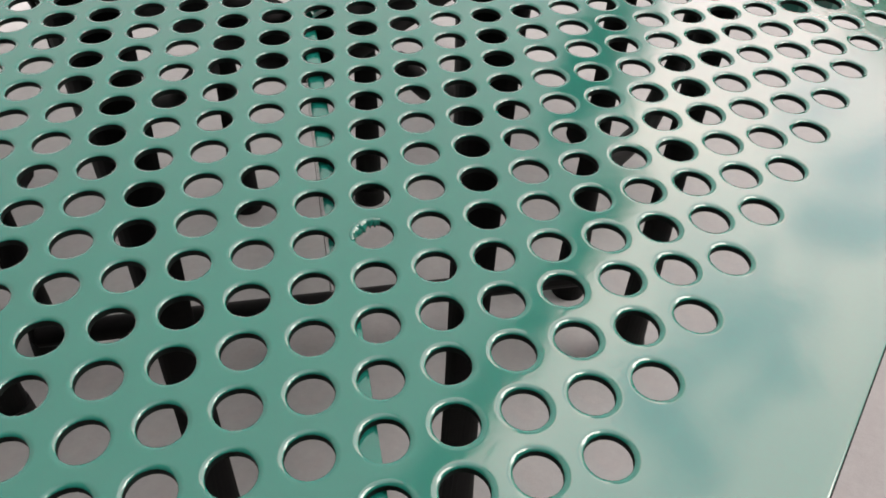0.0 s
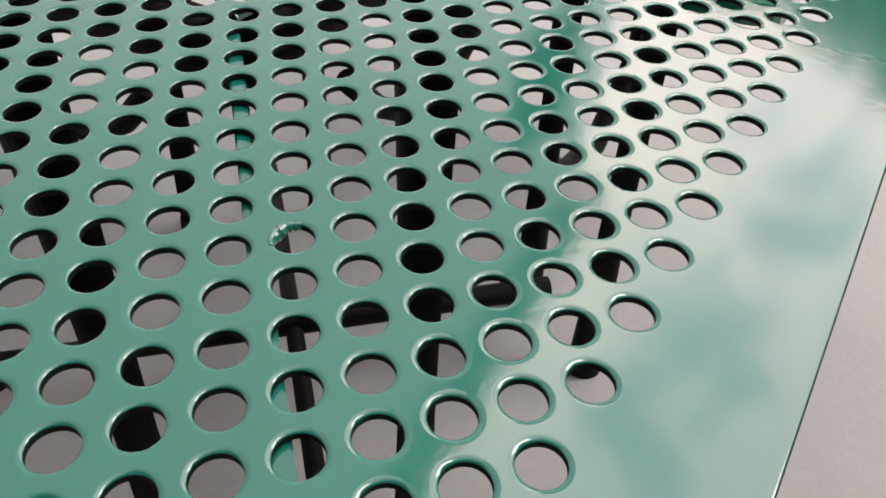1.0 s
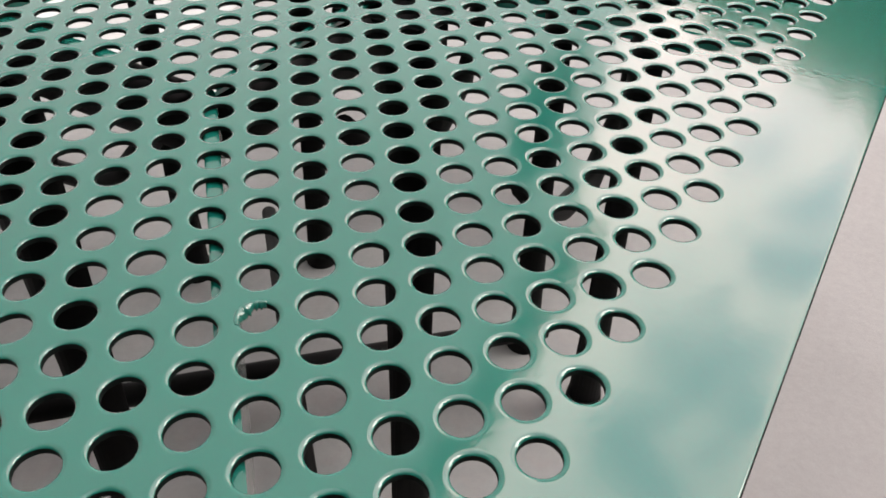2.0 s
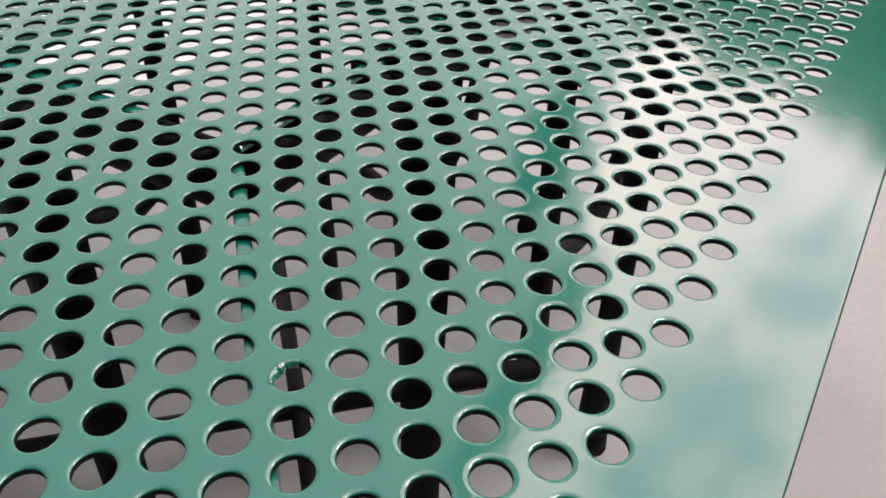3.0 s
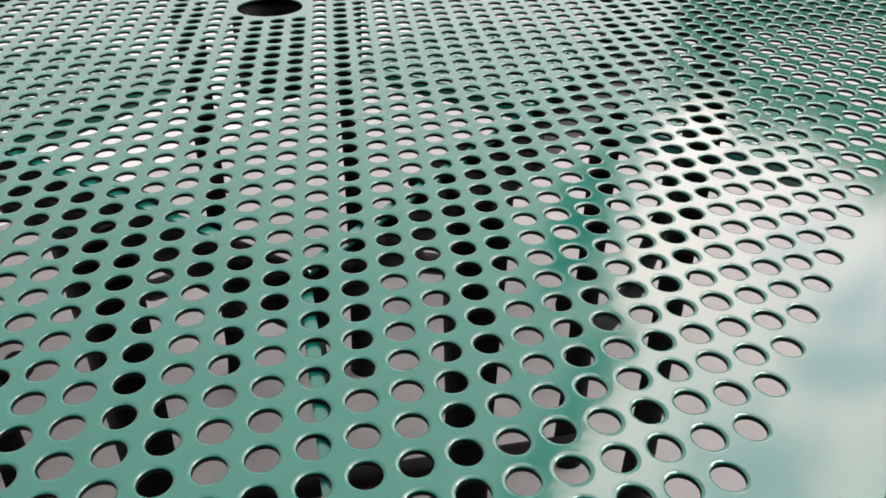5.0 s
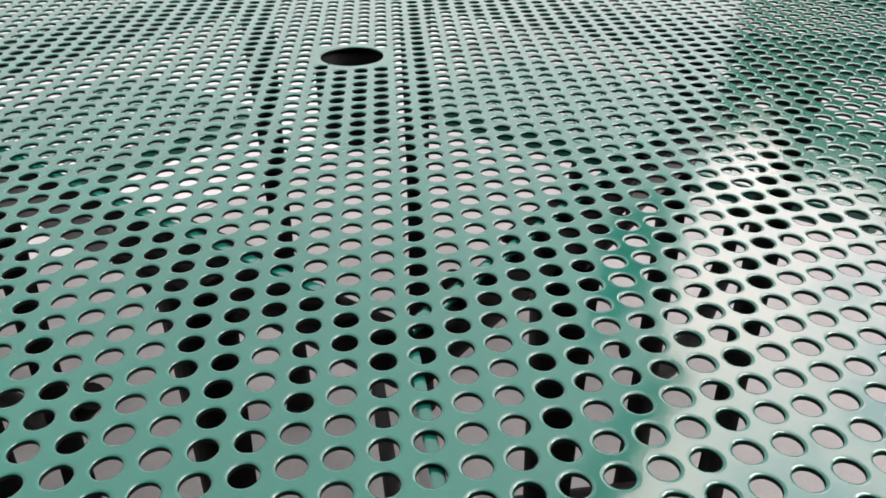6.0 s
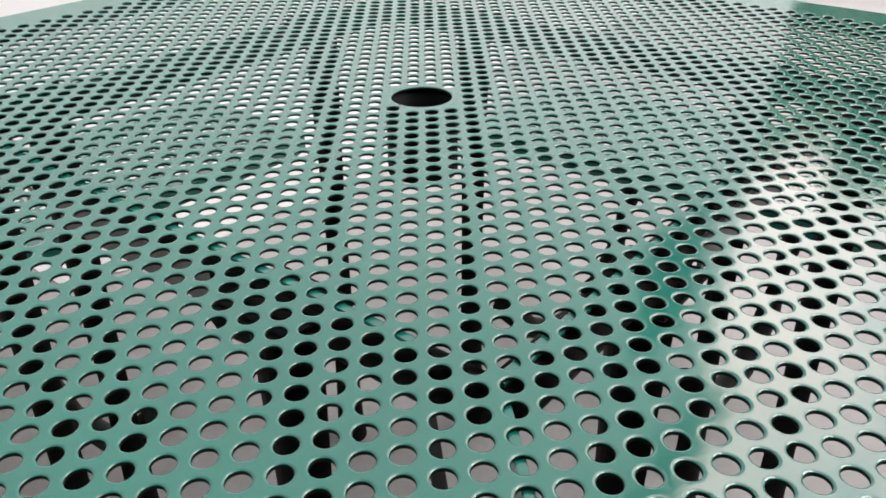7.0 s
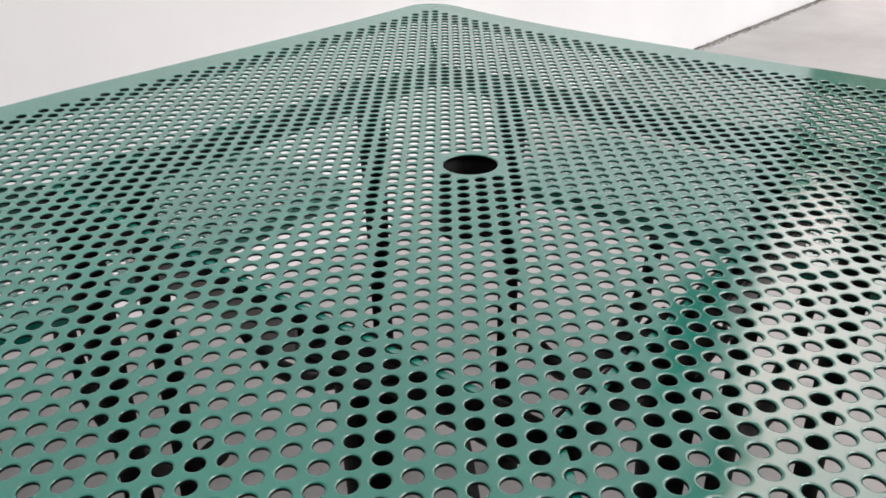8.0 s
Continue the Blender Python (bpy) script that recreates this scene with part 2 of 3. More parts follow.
def build_sheet():
    """The punched sheet as one mesh: a rhombic tile with a rounded hole for each cell."""
    V, F, index = [], [], {}

    def vert(x, y, z):
        key = (round(x, 5), round(y, 5), round(z, 5))
        if key not in index:
            index[key] = len(V)
            V.append((x, y, z))
        return index[key]

    def hole(cx, cy, outline, r, seg, lip):
        """Tile between an outline (list of points, seg of them, counter-clockwise) and a round hole."""
        rings = [[vert(x, y, 0) for x, y in outline]]
        prof = [(r + lip * k, -lip * d) for k, d in ((1.7, 0.0), (1.36, 0.0), (1.16, 0.012), (0.9, 0.065), (0.5, 0.195), (0.18, 0.37), (0.05, 0.52), (0.0, 0.68))]
        prof += [(r, -THICK + 0.0002), (r, -THICK)]
        angs = [math.atan2(y - cy, x - cx) for x, y in outline]
        for rr, z in prof:
            rings.append([vert(cx + rr * math.cos(a), cy + rr * math.sin(a), z) for a in angs])
        rings.append([vert(x, y, -THICK) for x, y in outline])
        for a, b in zip(rings, rings[1:]):
            for i in range(seg):
                j = (i + 1) % seg
                F.append((a[i], a[j], b[j], b[i]))

    def rhombus(cx, cy, side):
        corners = [(cx + C1 / 2, cy), (cx, cy + C2 / 2), (cx - C1 / 2, cy), (cx, cy - C2 / 2)]
        out = []
        for k in range(4):
            (x0, y0), (x1, y1) = corners[k], corners[(k + 1) % 4]
            out += [(x0 + (x1 - x0) * s / side, y0 + (y1 - y0) * s / side) for s in range(side)]
        return out

    skipped = set()
    for a in range(-NP, NP + 1):
        for b in range(-NQ, NQ + 1):
            if (a + b) % 2 == 0:
                continue
            cx, cy = a * C1 / 2, b * C2 / 2
            if math.hypot(cx, cy) < UMBRELLA_R + 0.0115:
                skipped.add((a, b))
                continue
            near = cx + cy < -0.25
            hole(cx, cy, rhombus(cx, cy, 7 if near else 5), HOLE_R, 28 if near else 20, 0.0013)
    # sheet round the umbrella hole: outline of the skipped tiles
    edges = {}
    for a, b in skipped:
        c = [(a + 1, b), (a, b + 1), (a - 1, b), (a, b - 1)]
        for i in range(4):
            e = (c[i], c[(i + 1) % 4])
            if (e[1], e[0]) in edges:
                del edges[(e[1], e[0])]
            else:
                edges[e] = 1
    nxt = {e[0]: e[1] for e in edges}
    start = cur = next(iter(nxt))
    loop = []
    while True:
        (x0, y0), (x1, y1) = cur, nxt[cur]
        loop += [((x0 + (x1 - x0) * s / 5) * C1 / 2, (y0 + (y1 - y0) * s / 5) * C2 / 2) for s in range(5)]
        cur = nxt[cur]
        if cur == start:
            break
    hole(0, 0, loop, UMBRELLA_R, len(loop), 0.0014)
    # triangles that close the zigzag of the outer tiles
    X, Y = (NP + 1) * C1 / 2, (NQ + 1) * C2 / 2

    def flat(pts):
        F.append([vert(x, y, 0) for x, y in pts])
        F.append([vert(x, y, -THICK) for x, y in reversed(pts)])

    for s in (1, -1):
        for a in range(-NP + 1, NP - 2, 2):
            v, t0, t1 = ((a + 1) * C1 / 2, s * NQ * C2 / 2), (a * C1 / 2, s * Y), ((a + 2) * C1 / 2, s * Y)
            flat([t0, v, t1] if s > 0 else [t1, v, t0])
        for b in range(-NQ + 1, NQ - 2, 2):
            v, t0, t1 = (s * NP * C1 / 2, (b + 1) * C2 / 2), (s * X, b * C2 / 2), (s * X, (b + 2) * C2 / 2)
            flat([t1, v, t0] if s > 0 else [t0, v, t1])
        for r in (1, -1):
            pts = [(s * (NP - 1) * C1 / 2, r * Y), (s * NP * C1 / 2, r * NQ * C2 / 2), (s * X, r * (NQ - 1) * C2 / 2), (s * X, r * Y)]
            flat(pts if s * r > 0 else pts[::-1])
    return V, F, X, Y


V, F, X, Y = build_sheet()


def build_border():
    """Plain margin with its rounded corners, turned down into a flange, in rings from the punched field outwards."""
    n = 48
    inner = []
    for (x0, y0), (x1, y1) in zip([(X, -Y), (X, Y), (-X, Y), (-X, -Y)], [(X, Y), (-X, Y), (-X, -Y), (X, -Y)]):
        inner += [(x0 + (x1 - x0) * s / n, y0 + (y1 - y0) * s / n) for s in range(n)]
    R = 0.068

    def outward(p, d):
        # the point out from p on a rounded rectangle that lies d inside the edge
        hx, hy, r = HALF_X - d, HALF_Y - d, R - d
        fx, fy = p[0] / X * hx, p[1] / Y * hy
        ax, ay = abs(fx) - (hx - r), abs(fy) - (hy - r)
        if ax > 0 and ay > 0:
            k = math.hypot(ax, ay)
            fx, fy = math.copysign(hx - r + ax / k * r, fx), math.copysign(hy - r + ay / k * r, fy)
        return fx, fy

    b = 0.0009
    rings = [(None, 0.0), (0.025, 0.0), (b + 0.002, 0.0), (b + 0.0004, 0.0), (b, -0.00002), (b * 0.5, -b * 0.13), (b * 0.13, -b * 0.5), (0.0, -b), (0.0, -0.034), (THICK, -0.034), (THICK, -b), (b + THICK, -THICK), (None, -THICK)]
    V, F = [], []
    for h, z in rings:
        for p in inner:
            q = p if h is None else outward(p, h)
            V.append((*q, z))
    m = len(inner)
    for k in range(len(rings) - 1):
        for i in range(m):
            j = (i + 1) % m
            F.append((k * m + i, (k + 1) * m + i, (k + 1) * m + j, k * m + j))
    return V, F


def dished(verts):
    return [(x, y, z + sheet_z(x, y)) for x, y, z in verts]


table = tagged(new("picnic_table"), "square green perforated steel picnic table with attached bench seats", "table")
table.location = (0, 0, 0)
BV, BF = build_border()
o = len(V)
sheet = mesh_object("tabletop", [(x, y, z + TOP) for x, y, z in dished(V + BV)], F + [tuple(i + o for i in f) for f in BF], GREEN)
sheet.parent = table
sheet.data.materials.append(EDGE_SHADE)         # dull near-black paints shade onto the cut edges in the holes and the flange
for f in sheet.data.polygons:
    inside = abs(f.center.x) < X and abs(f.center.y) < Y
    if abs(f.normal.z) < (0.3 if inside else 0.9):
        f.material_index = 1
bmt = bmesh.new()
bmt.from_mesh(sheet.data)
bmesh.ops.remove_doubles(bmt, verts=bmt.verts, dist=0.00002)
bmt.to_mesh(sheet.data)
bmt.free()
sheet.data.shade_smooth()
tagged(sheet, "glossy green perforated steel sheet with a turned-down edge")

# ---- frame under the sheet ----
def tube(bm, pts, r, seg=16):
    """A round tube swept along points."""
    pts = [Vector(p) for p in pts]
    n = len(pts)
    rings, side = [], None
    for i, p in enumerate(pts):
        d0 = (p - pts[max(i - 1, 0)]).normalized() if i else (pts[1] - p).normalized()
        d1 = (pts[i + 1] - p).normalized() if i < n - 1 else d0
        t = (d0 + d1).normalized()
        up = Vector((0, 0, 1)) if abs(t.z) < 0.9 or side is None else side
        if abs(t.z) > 0.9 and side is None:
            up = Vector((1, 0, 0))
        a = t.cross(up).normalized()
        if side is not None and a.dot(side) < 0:
            a = -a
        side = a
        b = a.cross(t).normalized()
        k = 1.0 / max(0.5, t.dot(d1))
        ring = []
        for j in range(seg):
            w = 2 * math.pi * j / seg
            ring.append(bm.verts.new(p + a * (r * k * math.cos(w)) + b * (r * math.sin(w))))
        rings.append(ring)
    for u, v in zip(rings, rings[1:]):
        for j in range(seg):
            f = bm.faces.new((u[j], u[(j + 1) % seg], v[(j + 1) % seg], v[j]))
            f.smooth = True
    bm.faces.new(rings[0])
    bm.faces.new(list(reversed(rings[-1])))
    bmesh.ops.recalc_face_normals(bm, faces=bm.faces)
    return bm


RING, TUBE_R, STRIP = 0.319, 0.0165, 0.0035
for k in range(4):
    c, q = math.cos(k * math.pi / 2), math.sin(k * math.pi / 2)
    line = [(c * u + q * RING, q * u - c * RING) for u in [RING * (i / 6 - 1) for i in range(13)]]
    pts = [(x, y, TOP + sheet_z(x, y) - THICK - STRIP - TUBE_R - 0.0006) for x, y in line]
    part("frame_tube", tube(bmesh.new(), pts, TUBE_R, 18), BLACK, table, "black coated steel tube")
    bm = bmesh.new()                       # flat green strip welded between the tube and the sheet
    rows = []
    for x, y in line[:-1] if k % 2 else line:
        z = TOP + sheet_z(x, y) - THICK
        rows.append([bm.verts.new((x + q * o, y - c * o, z + h)) for o, h in ((-0.003, -0.0003), (0.003, -0.0003), (0.004, -0.0014), (0.004, -STRIP), (-0.004, -STRIP), (-0.004, -0.0014))])
    for u, v in zip(rows, rows[1:]):
        for i in range(6):
            bm.faces.new((u[i], u[(i + 1) % 6], v[(i + 1) % 6], v[i]))
    bm.faces.new(rows[0])
    bm.faces.new(rows[-1][::-1])
    bmesh.ops.recalc_face_normals(bm, faces=bm.faces)
    part("frame_strip", bm, GREEN, table, "glossy green flat steel strip")
    bm = box(bmesh.new(), -0.095, -0.002, -0.014, 0.095, 0.002, 0.014, 0.001)      # splice plate at the middle of the tube
    pl = part("splice_plate", bm, STEEL, table, "dark grey steel plate")
    mx, my = q * (RING + TUBE_R + 0.0024), -c * (RING + TUBE_R + 0.0024)
    pl.matrix_world = pose(mx, my, TOP + sheet_z(mx, my) - 0.021, 0, 0, 90 * k)
    for o in (-0.15, 0.15):                # bolts through the tube
        bm = bmesh.new()
        bmesh.ops.create_cone(bm, cap_ends=True, segments=6, radius1=0.0065, radius2=0.0065, depth=0.006)
        bmesh.ops.create_cone(bm, cap_ends=True, segments=16, radius1=0.009, radius2=0.009, depth=0.0016, matrix=Matrix.Translation((0, 0, -0.003)))
        bo = part("bolt", bm, ZINC, table, "bright zinc hex bolt")
        bo.matrix_world = pose(c * o + q * (RING + TUBE_R + 0.003), q * o - c * (RING + TUBE_R + 0.003), TOP - 0.024, 90, 0, 90 * k)

# upright gusset plates from the frame's corners to the corners of the sheet
for k in range(4):
    bm = bmesh.new()
    a0, a1, t = 0.327 * math.sqrt(2), 0.525 * math.sqrt(2), 0.0032
    dx, dy = math.cos(radians(45 + 90 * k)), math.sin(radians(45 + 90 * k))
    prof = [(a0, TOP - 0.05), (a1, TOP - 0.045)] + [(u, TOP + sheet_z(u * dx, u * dy) - THICK - 0.0002) for u in (a1, (a0 + a1) / 2, a0)]
    low = [bm.verts.new((u, -t, z)) for u, z in prof]
    high = [bm.verts.new((u, t, z)) for u, z in prof]
    bm.faces.new(low)
    bm.faces.new(list(reversed(high)))
    for i in range(5):
        bm.faces.new((low[i], high[i], high[(i + 1) % 5], low[(i + 1) % 5]))
    bmesh.ops.recalc_face_normals(bm, faces=bm.faces)
    bmesh.ops.bevel(bm, geom=list(bm.edges), offset=0.0008, segments=2, affect="EDGES")
    g = part("gusset_plate", bm, GREEN, table)
    g.matrix_world = pose(0, 0, 0, 0, 0, 45 + 90 * k)
    # bright metal rod put in as the light on the plate's lower edge
    rod = part("lit_edge_rod", tube(bmesh.new(), [(a0 + 0.01, 0, TOP - 0.0515), (a1, 0, TOP - 0.0465)], 0.0022, 10), ZINC, g, "bright rod standing in for the lit lower edge of the plate")
    rod.matrix_local = Matrix.Identity(4)

# umbrella collar
bm = bmesh.new()
outer, inner = [], []
for j in range(40):
    w = 2 * math.pi * j / 40
    for rad, store in ((0.0365, outer), (0.0325, inner)):
        store.append([bm.verts.new((rad * math.cos(w), rad * math.sin(w), z)) for z in (TOP - THICK - 0.0003, TOP - 0.080)])
for j in range(40):
    i = (j + 1) % 40
    bm.faces.new((outer[j][0], outer[j][1], outer[i][1], outer[i][0])).smooth = True
    bm.faces.new((inner[i][0], inner[i][1], inner[j][1], inner[j][0])).smooth = True
    bm.faces.new((outer[i][0], inner[i][0], inner[j][0], outer[j][0]))
    bm.faces.new((outer[j][1], inner[j][1], inner[i][1], outer[i][1]))
part("umbrella_collar", bm, BLACK, table, "black coated tube collar")
# black disc added inside the collar in place of the hole's shade
bm = bmesh.new()
bmesh.ops.create_cone(bm, cap_ends=True, segments=40, radius1=0.0322, radius2=0.0322, depth=0.006, matrix=Matrix.Translation((0, 0, TOP - 0.074)))
part("shade_disc", bm, RUBBER, table, "black disc inside the umbrella collar in place of shade")

# upright legs, two on each side of the frame, each with a plate at its head and a foot cap
LEG_R = 0.0238
for x, y in ((0.18, 0.335), (-0.225, 0.33), (0.327, 0.176), (0.33, -0.226), (-0.33, -0.161), (-0.33, 0.265), (-0.168, -0.33), (0.26, -0.358)):
    top = TOP + sheet_z(x, y) - THICK - 0.012
    part("leg", tube(bmesh.new(), [(x, y, 0.008), (x, y, top)], LEG_R, 24), BLACK, table, "black coated steel tube leg")
    bm = bmesh.new()
    bmesh.ops.create_cone(bm, cap_ends=True, segments=28, radius1=LEG_R + 0.003, radius2=LEG_R + 0.001, depth=0.03, matrix=Matrix.Translation((x, y, 0.015)))
    part("foot_cap", bm, RUBBER, table, "black rubber foot cap")
    bm = box(bmesh.new(), -0.035, -0.03, 0, 0.035, 0.03, 0.006, 0.002)
    pl = part("mounting_plate", bm, BLACK, table, "black steel plate")
    pl.matrix_world = pose(x, y, top, 0, 0, 0 if abs(y) > abs(x) else 90)

# two low tubes that cross under the middle of the table
for turn, s, r, z in ((1, 0.018, 0.012, 0.1), (-1, 0.008, 0.0165, 0.104)):
    part("cross_tube", tube(bmesh.new(), [(-0.27 + s, -turn * 0.27 - s, z), (0.27 + s, turn * 0.27 - s, z)], r, 18), BLACK, table, "black coated steel tube brace")

# bench seats: punched sheet with a turned-down edge, one on each open side of the frame
SEAT_TOP, SEAT_L, SEAT_W, SEAT_MID = 0.434, 0.43, 0.186, 0.832


def build_seat():
    V, F, index = [], [], {}

    def vert(x, y, z):
        key = (round(x, 5), round(y, 5), round(z, 5))
        if key not in index:
            index[key] = len(V)
            V.append((x, y, z))
        return index[key]

    na, nb = 26, 12
    for a in range(-na, na + 1):
        for b in range(-nb, nb + 1):
            if (a + b) % 2 == 0:
                continue
            cx, cy = a * C1 / 2, b * C2 / 2
            cs = [(cx + C1 / 2, cy), (cx, cy + C2 / 2), (cx - C1 / 2, cy), (cx, cy - C2 / 2)]
            out = []
            for k in range(4):
                (x0, y0), (x1, y1) = cs[k], cs[(k + 1) % 4]
                out += [(x0 + (x1 - x0) * q / 3, y0 + (y1 - y0) * q / 3) for q in range(3)]
            rings = [[vert(x, y, 0) for x, y in out]]
            for rad, z in ((HOLE_R + 0.001, 0), (HOLE_R, -0.0008), (HOLE_R, -THICK)):
                rings.append([vert(cx + rad * (x - cx) / math.hypot(x - cx, y - cy), cy + rad * (y - cy) / math.hypot(x - cx, y - cy), z) for x, y in out])
            for u, v in zip(rings, rings[1:]):
                for q in range(12):
                    F.append((u[q], u[(q + 1) % 12], v[(q + 1) % 12], v[q]))
    # zigzag rim out to the plain margin, then the flange
    X0, Y0 = (na + 1) * C1 / 2, (nb + 1) * C2 / 2
    for e in (1, -1):
        for a in range(-na - 1, na + 1, 2):
            tri = [vert(a * C1 / 2, e * Y0, 0), vert((a + 1) * C1 / 2, e * nb * C2 / 2, 0), vert((a + 2) * C1 / 2, e * Y0, 0)]
            F.append(tri if e > 0 else tri[::-1])
        for b in range(-nb - 1, nb + 1, 2):
            tri = [vert(e * X0, b * C2 / 2, 0), vert(e * na * C1 / 2, (b + 1) * C2 / 2, 0), vert(e * X0, (b + 2) * C2 / 2, 0)]
            F.append(tri[::-1] if e > 0 else tri)
    n, R = 16, 0.045
    inner = []
    for (x0, y0), (x1, y1) in zip([(X0, -Y0), (X0, Y0), (-X0, Y0), (-X0, -Y0)], [(X0, Y0), (-X0, Y0), (-X0, -Y0), (X0, -Y0)]):
        inner += [(x0 + (x1 - x0) * q / n, y0 + (y1 - y0) * q / n) for q in range(n)]
    rows = []
    for d, z in ((None, 0.0), (0.002, 0.0), (0.0, -0.002), (0.0, -0.034), (THICK, -0.034), (THICK, -THICK)):
        row = []
        for px, py in inner:
            if d is None:
                row.append(vert(px, py, 0))
                continue
            hx, hy, rr = SEAT_L - d, SEAT_W - d, R - d
            fx, fy = px / X0 * hx, py / Y0 * hy
            ax, ay = abs(fx) - (hx - rr), abs(fy) - (hy - rr)
            if ax > 0 and ay > 0:
                k = math.hypot(ax, ay)
                fx, fy = math.copysign(hx - rr + ax / k * rr, fx), math.copysign(hy - rr + ay / k * rr, fy)
            row.append(vert(fx, fy, z))
        rows.append(row)
    for u, v in zip(rows, rows[1:]):
        for q in range(len(inner)):
            w = (q + 1) % len(inner)
            F.append((u[q], v[q], v[w], u[w]))
    return V, F


SV, SF = build_seat()
for k in (0, 1):
    seat = mesh_object("bench_seat", SV, SF, GREEN)
    seat.parent = table
    seat.matrix_local = pose(0, SEAT_MID, SEAT_TOP, 0, 0, 0) if k else pose(SEAT_MID, 0, SEAT_TOP, 0, 0, 90)
    tagged(seat, "green perforated steel bench seat")
    for u in ((-0.184, 0.135) if k else (-0.105, 0.205)):
        pts = [(u, RING, 0.30), (u, 0.40, 0.215), (u, 0.48, 0.165), (u, 0.60, 0.15), (u, 0.70, 0.22), (u, 0.745, 0.33), (u, 0.76, 0.418)]
        if not k:
            pts = [(y, -x, z) for x, y, z in pts]
        part("seat_arm", tube(bmesh.new(), pts, 0.019, 14), BLACK, table, "black bent tube arm")

# burr of thick paint that hangs into one hole
bm = bmesh.new()
bx, by = -14.5 * C1, -18 * C2
bz = TOP + sheet_z(bx, by)
rng = random.Random(11)
loops = []
steps = 26
for j in range(steps + 1):
    w = radians(18 + 136 * j / steps)
    swell = max(0.0, math.sin(math.pi * j / steps)) ** 0.6
    inner_r = HOLE_R - 0.0001 - swell * rng.uniform(0.0006, 0.0028)
    crest = bz + swell * rng.uniform(0.00025, 0.0006)
    prof = [(HOLE_R + 0.0016, bz - 0.0003), (HOLE_R + 0.0009, crest), (HOLE_R - 0.0001, crest - 0.0002), (inner_r, bz - 0.0012 - rng.uniform(0, 0.0006)), (inner_r + 0.0003, bz - 0.0025), (HOLE_R + 0.0003, bz - 0.0025)]
    loops.append([bm.verts.new((bx + q * math.cos(w), by + q * math.sin(w), z)) for q, z in prof])
for u, v in zip(loops, loops[1:]):
    for i in range(6):
        bm.faces.new((u[i], u[(i + 1) % 6], v[(i + 1) % 6], v[i])).smooth = True
bm.faces.new(loops[0])
bm.faces.new(loops[-1][::-1])
bmesh.ops.recalc_face_normals(bm, faces=bm.faces)
part("paint_burr", bm, GREEN, table, "lumpy drip of thick green paint")

# ---- yard ----
edge = [(0.12, 1.25), (0.25, 1.18), (0.5, 1.13), (1.0, 1.08), (1.5, 1.13), (2.1, 1.24)]
strip = edge + [(x, wall_y(x) - 0.002) for x in (2.1, 0.12)]
k = len(strip)
pave = mesh_object("pavement", [(x, y, 0.005) for x, y in strip] + [(x, y, 0.0) for x, y in strip], [list(range(k)), list(range(2 * k - 1, k - 1, -1))] + [[i, i + k, (i + 1) % k + k, (i + 1) % k] for i in range(k)], FLOOR_PAINT)
tagged(pave, "white cement splash along the foot of the wall", "pavement", kind="structure")


# low ragged line of grit and stone chips along the foot of the wall
rng = random.Random(4)
V2, F2 = [], []
ico = bmesh.new()
bmesh.ops.create_icosphere(ico, subdivisions=1, radius=1.0)
base = [v.co.copy() for v in ico.verts]
tri = [[v.index for v in f.verts] for f in ico.faces]
ico.free()
for i in range(2600):
    x = rng.uniform(2.1, 5.7)
    r = rng.uniform(0.002, 0.006) * (1.8 if rng.random() < 0.04 else 1.0)
    y = wall_y(x) - abs(rng.gauss(0, 1)) * 0.022
    rot = Euler((rng.uniform(0, 6), rng.uniform(0, 6), rng.uniform(0, 6))).to_matrix()
    o = len(V2)
    for v in base:
        w = rot @ Vector((v.x * r, v.y * r * 0.8, v.z * r * 0.5)) * rng.uniform(0.8, 1.15)
        V2.append((x + w.x, y + w.y, max(0.0, 0.3 * r + w.z)))
    F2 += [[o + j for j in t] for t in tri]
tagged(mesh_object("grit", V2, F2, STONE), "brown grey grit and chips along the wall foot", "grit", kind="stuff")

# louvred vent high on the wall
vent = tagged(new("wall_vent"), "dark louvred vent set in the white wall", "vent")
vent.matrix_world = pose(4.4, wall_y(4.4) - 0.002, 3.74, 0, 0, -1.89)
VW, VH = 0.5, 0.56
for a in ((-VW, -VH, VW, -VH + 0.04), (-VW, VH - 0.04, VW, VH), (-VW, -VH + 0.04, -VW + 0.04, VH - 0.04), (VW - 0.04, -VH + 0.04, VW, VH - 0.04)):
    part("frame", box(bmesh.new(), a[0], -0.03, a[1], a[2], 0.0, a[3], 0.004), VENT, vent)
part("backing", box(bmesh.new(), -VW + 0.04, -0.004, -VH + 0.04, VW - 0.04, 0.0, VH - 0.04), VENT, vent)
for i in range(13):
    sl = part("louvre", box(bmesh.new(), -VW + 0.04, -0.03, -0.004, VW - 0.04, 0.03, 0.004), VENT, vent)
    sl.matrix_local = pose(0, -0.022, -0.48 + i * 0.08, 40, 0, 0)


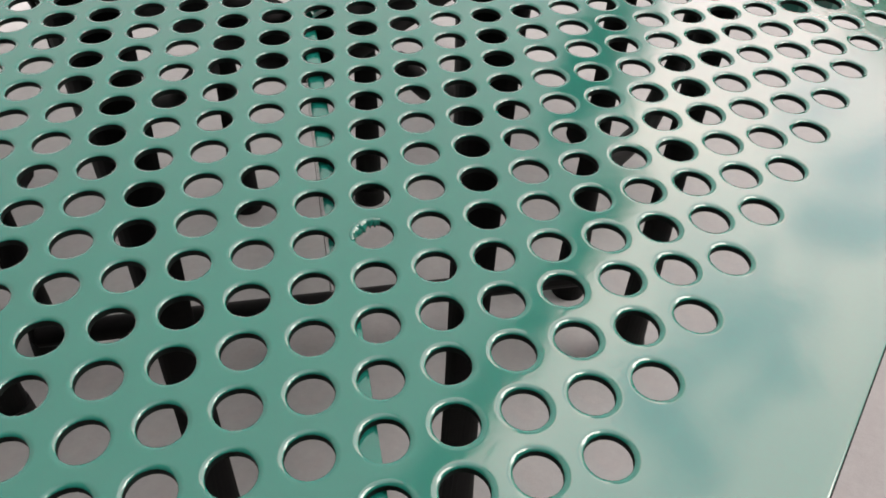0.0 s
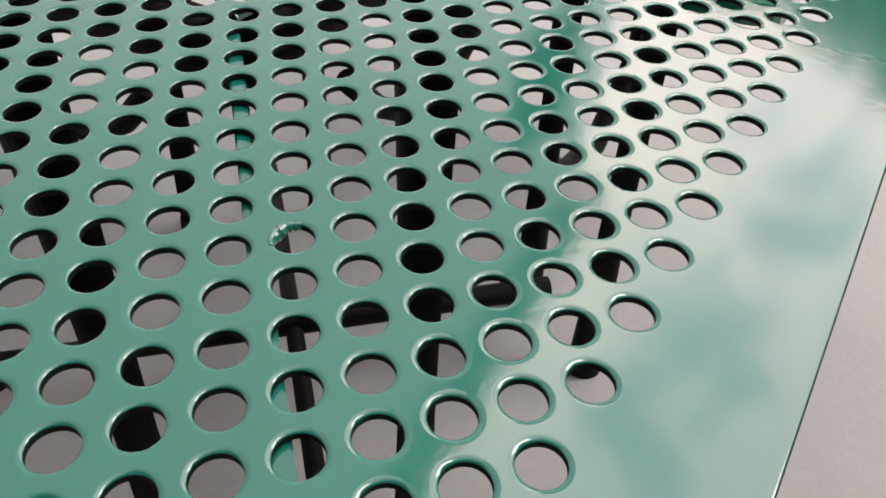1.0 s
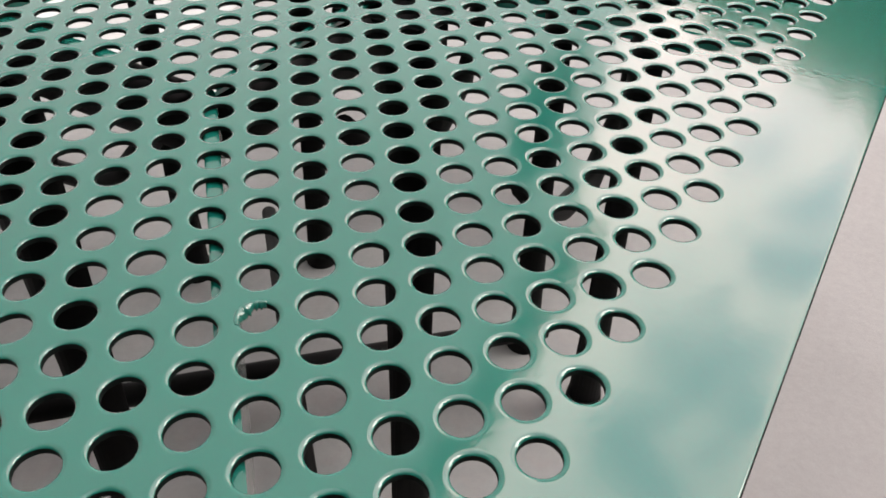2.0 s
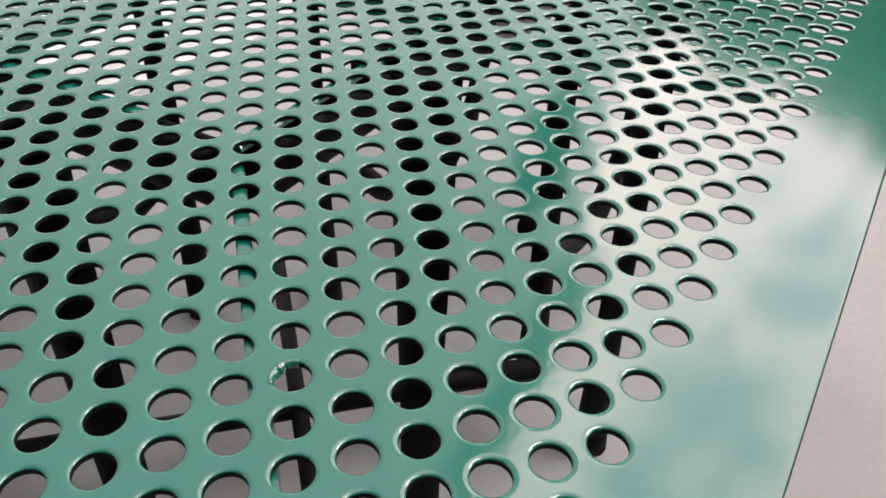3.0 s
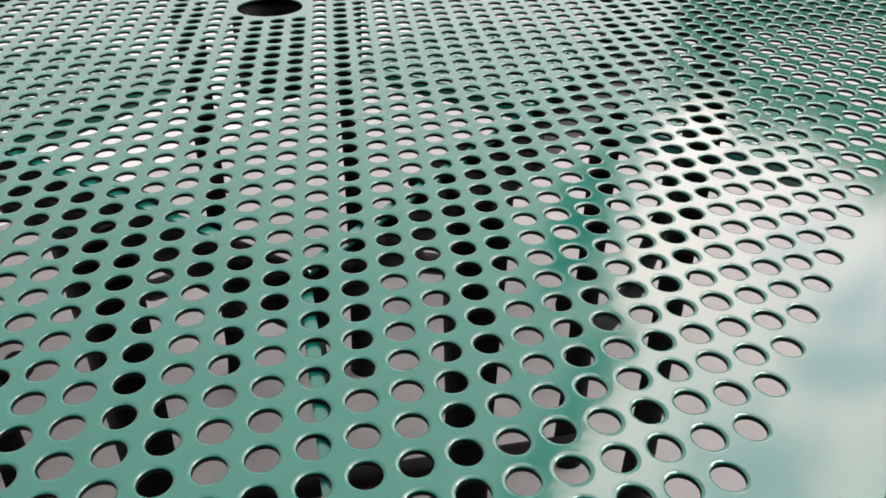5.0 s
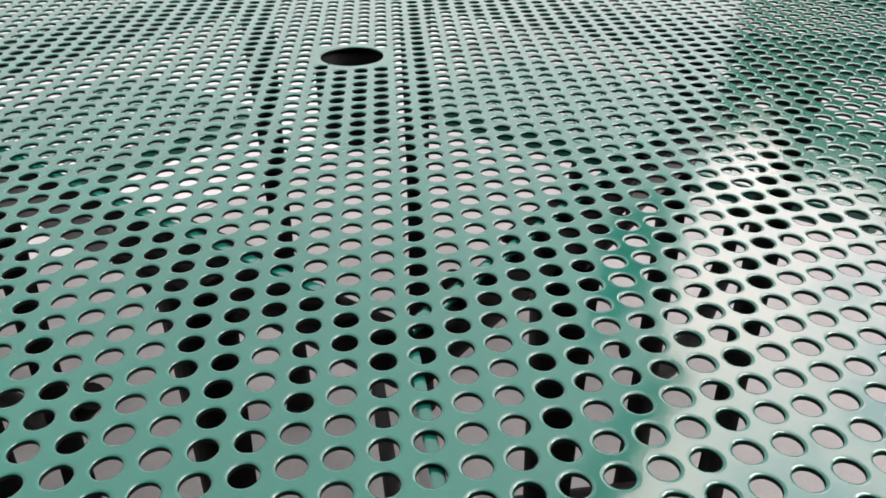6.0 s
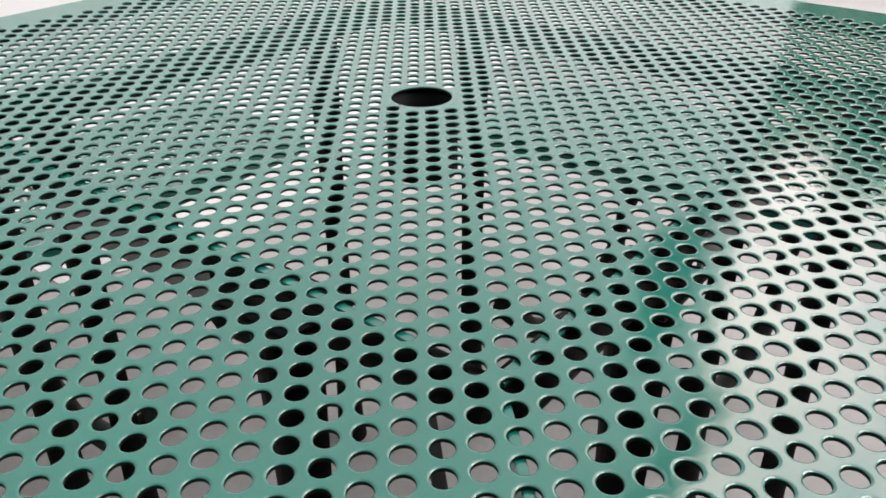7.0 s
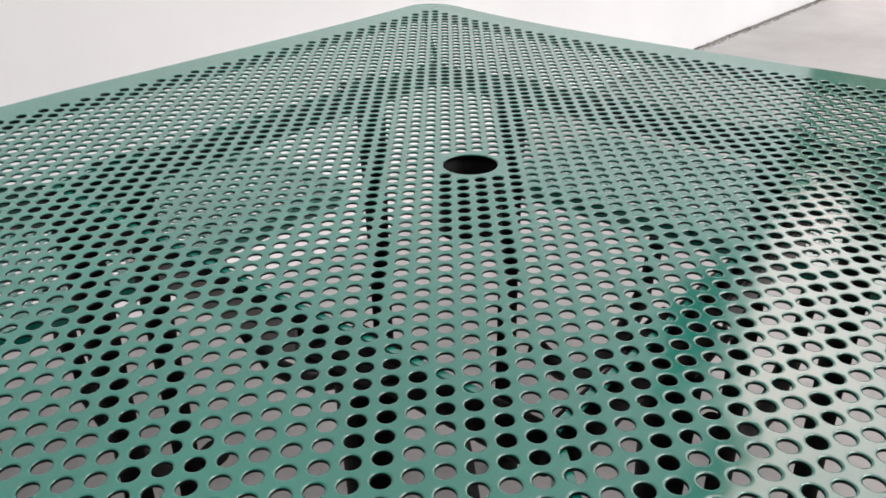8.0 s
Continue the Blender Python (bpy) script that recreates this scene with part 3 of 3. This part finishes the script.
def tree(x, y, height, seed):
    rng = random.Random(seed)
    t = tagged(new("tree"), "broadleaf tree with a dark green uneven crown beyond the yard", "tree", "trees beyond the yard")
    t.location = (x, y, 0)
    bm = bmesh.new()
    tube(bm, [(0, 0, 0), (0.05, 0.03, height * 0.25), (-0.06, 0.08, height * 0.5), (0.05, 0, height * 0.8)], height * 0.022, 10)
    for i in range(7):
        a, z = rng.uniform(0, 6.28), height * rng.uniform(0.28, 0.6)
        l = height * rng.uniform(0.18, 0.3)
        tube(bm, [(0, 0, z), (math.cos(a) * l * 0.5, math.sin(a) * l * 0.5, z + l * 0.35), (math.cos(a) * l, math.sin(a) * l, z + l * 0.8)], height * 0.008, 6)
    part("trunk", bm, BARK, t)
    clumps = []
    for i in range(95):
        a, e = rng.uniform(0, 6.28), rng.uniform(-1.2, 1.1)
        rr = height * 0.3 * rng.uniform(0.45, 1.0)
        clumps.append((math.cos(a) * rr * math.cos(e), math.sin(a) * rr * math.cos(e), height * 0.66 + rr * math.sin(e) * 1.05, height * rng.uniform(0.07, 0.13)))
    V, F = [], []
    for cx, cy, cz, cr in clumps:
        for i in range(150):
            d = Vector((rng.gauss(0, 1), rng.gauss(0, 1), rng.gauss(0, 1))).normalized() * cr * rng.uniform(0.5, 1.05)
            n = Euler((rng.uniform(0, 6), rng.uniform(0, 6), rng.uniform(0, 6))).to_matrix()
            w = height * rng.uniform(0.016, 0.032)
            o = len(V)
            for u, v in ((-1, 0), (0, -0.55), (1, 0), (0, 0.55)):
                V.append(Vector((cx, cy, cz)) + d + n @ Vector((u * w, v * w, 0)))
            F.append((o, o + 1, o + 2, o + 3))
    c = mesh_object("crown", V, F, LEAF)
    c.parent = t
    return t


for i, (x, y, h) in enumerate([(24, -9.5, 11.4), (25, -5.0, 12.0), (24, -1.0, 11.4), (25.5, 2.6, 11.2), (27, 7.6, 10.6), (24, 5.0, 10.2), (31, 0.8, 13.0), (32, -4.5, 13.4), (31, 5.4, 12.0), (23, -14.0, 11.2), (19, -18, 10.4)]):
    tree(x, y, h, 10 + i)
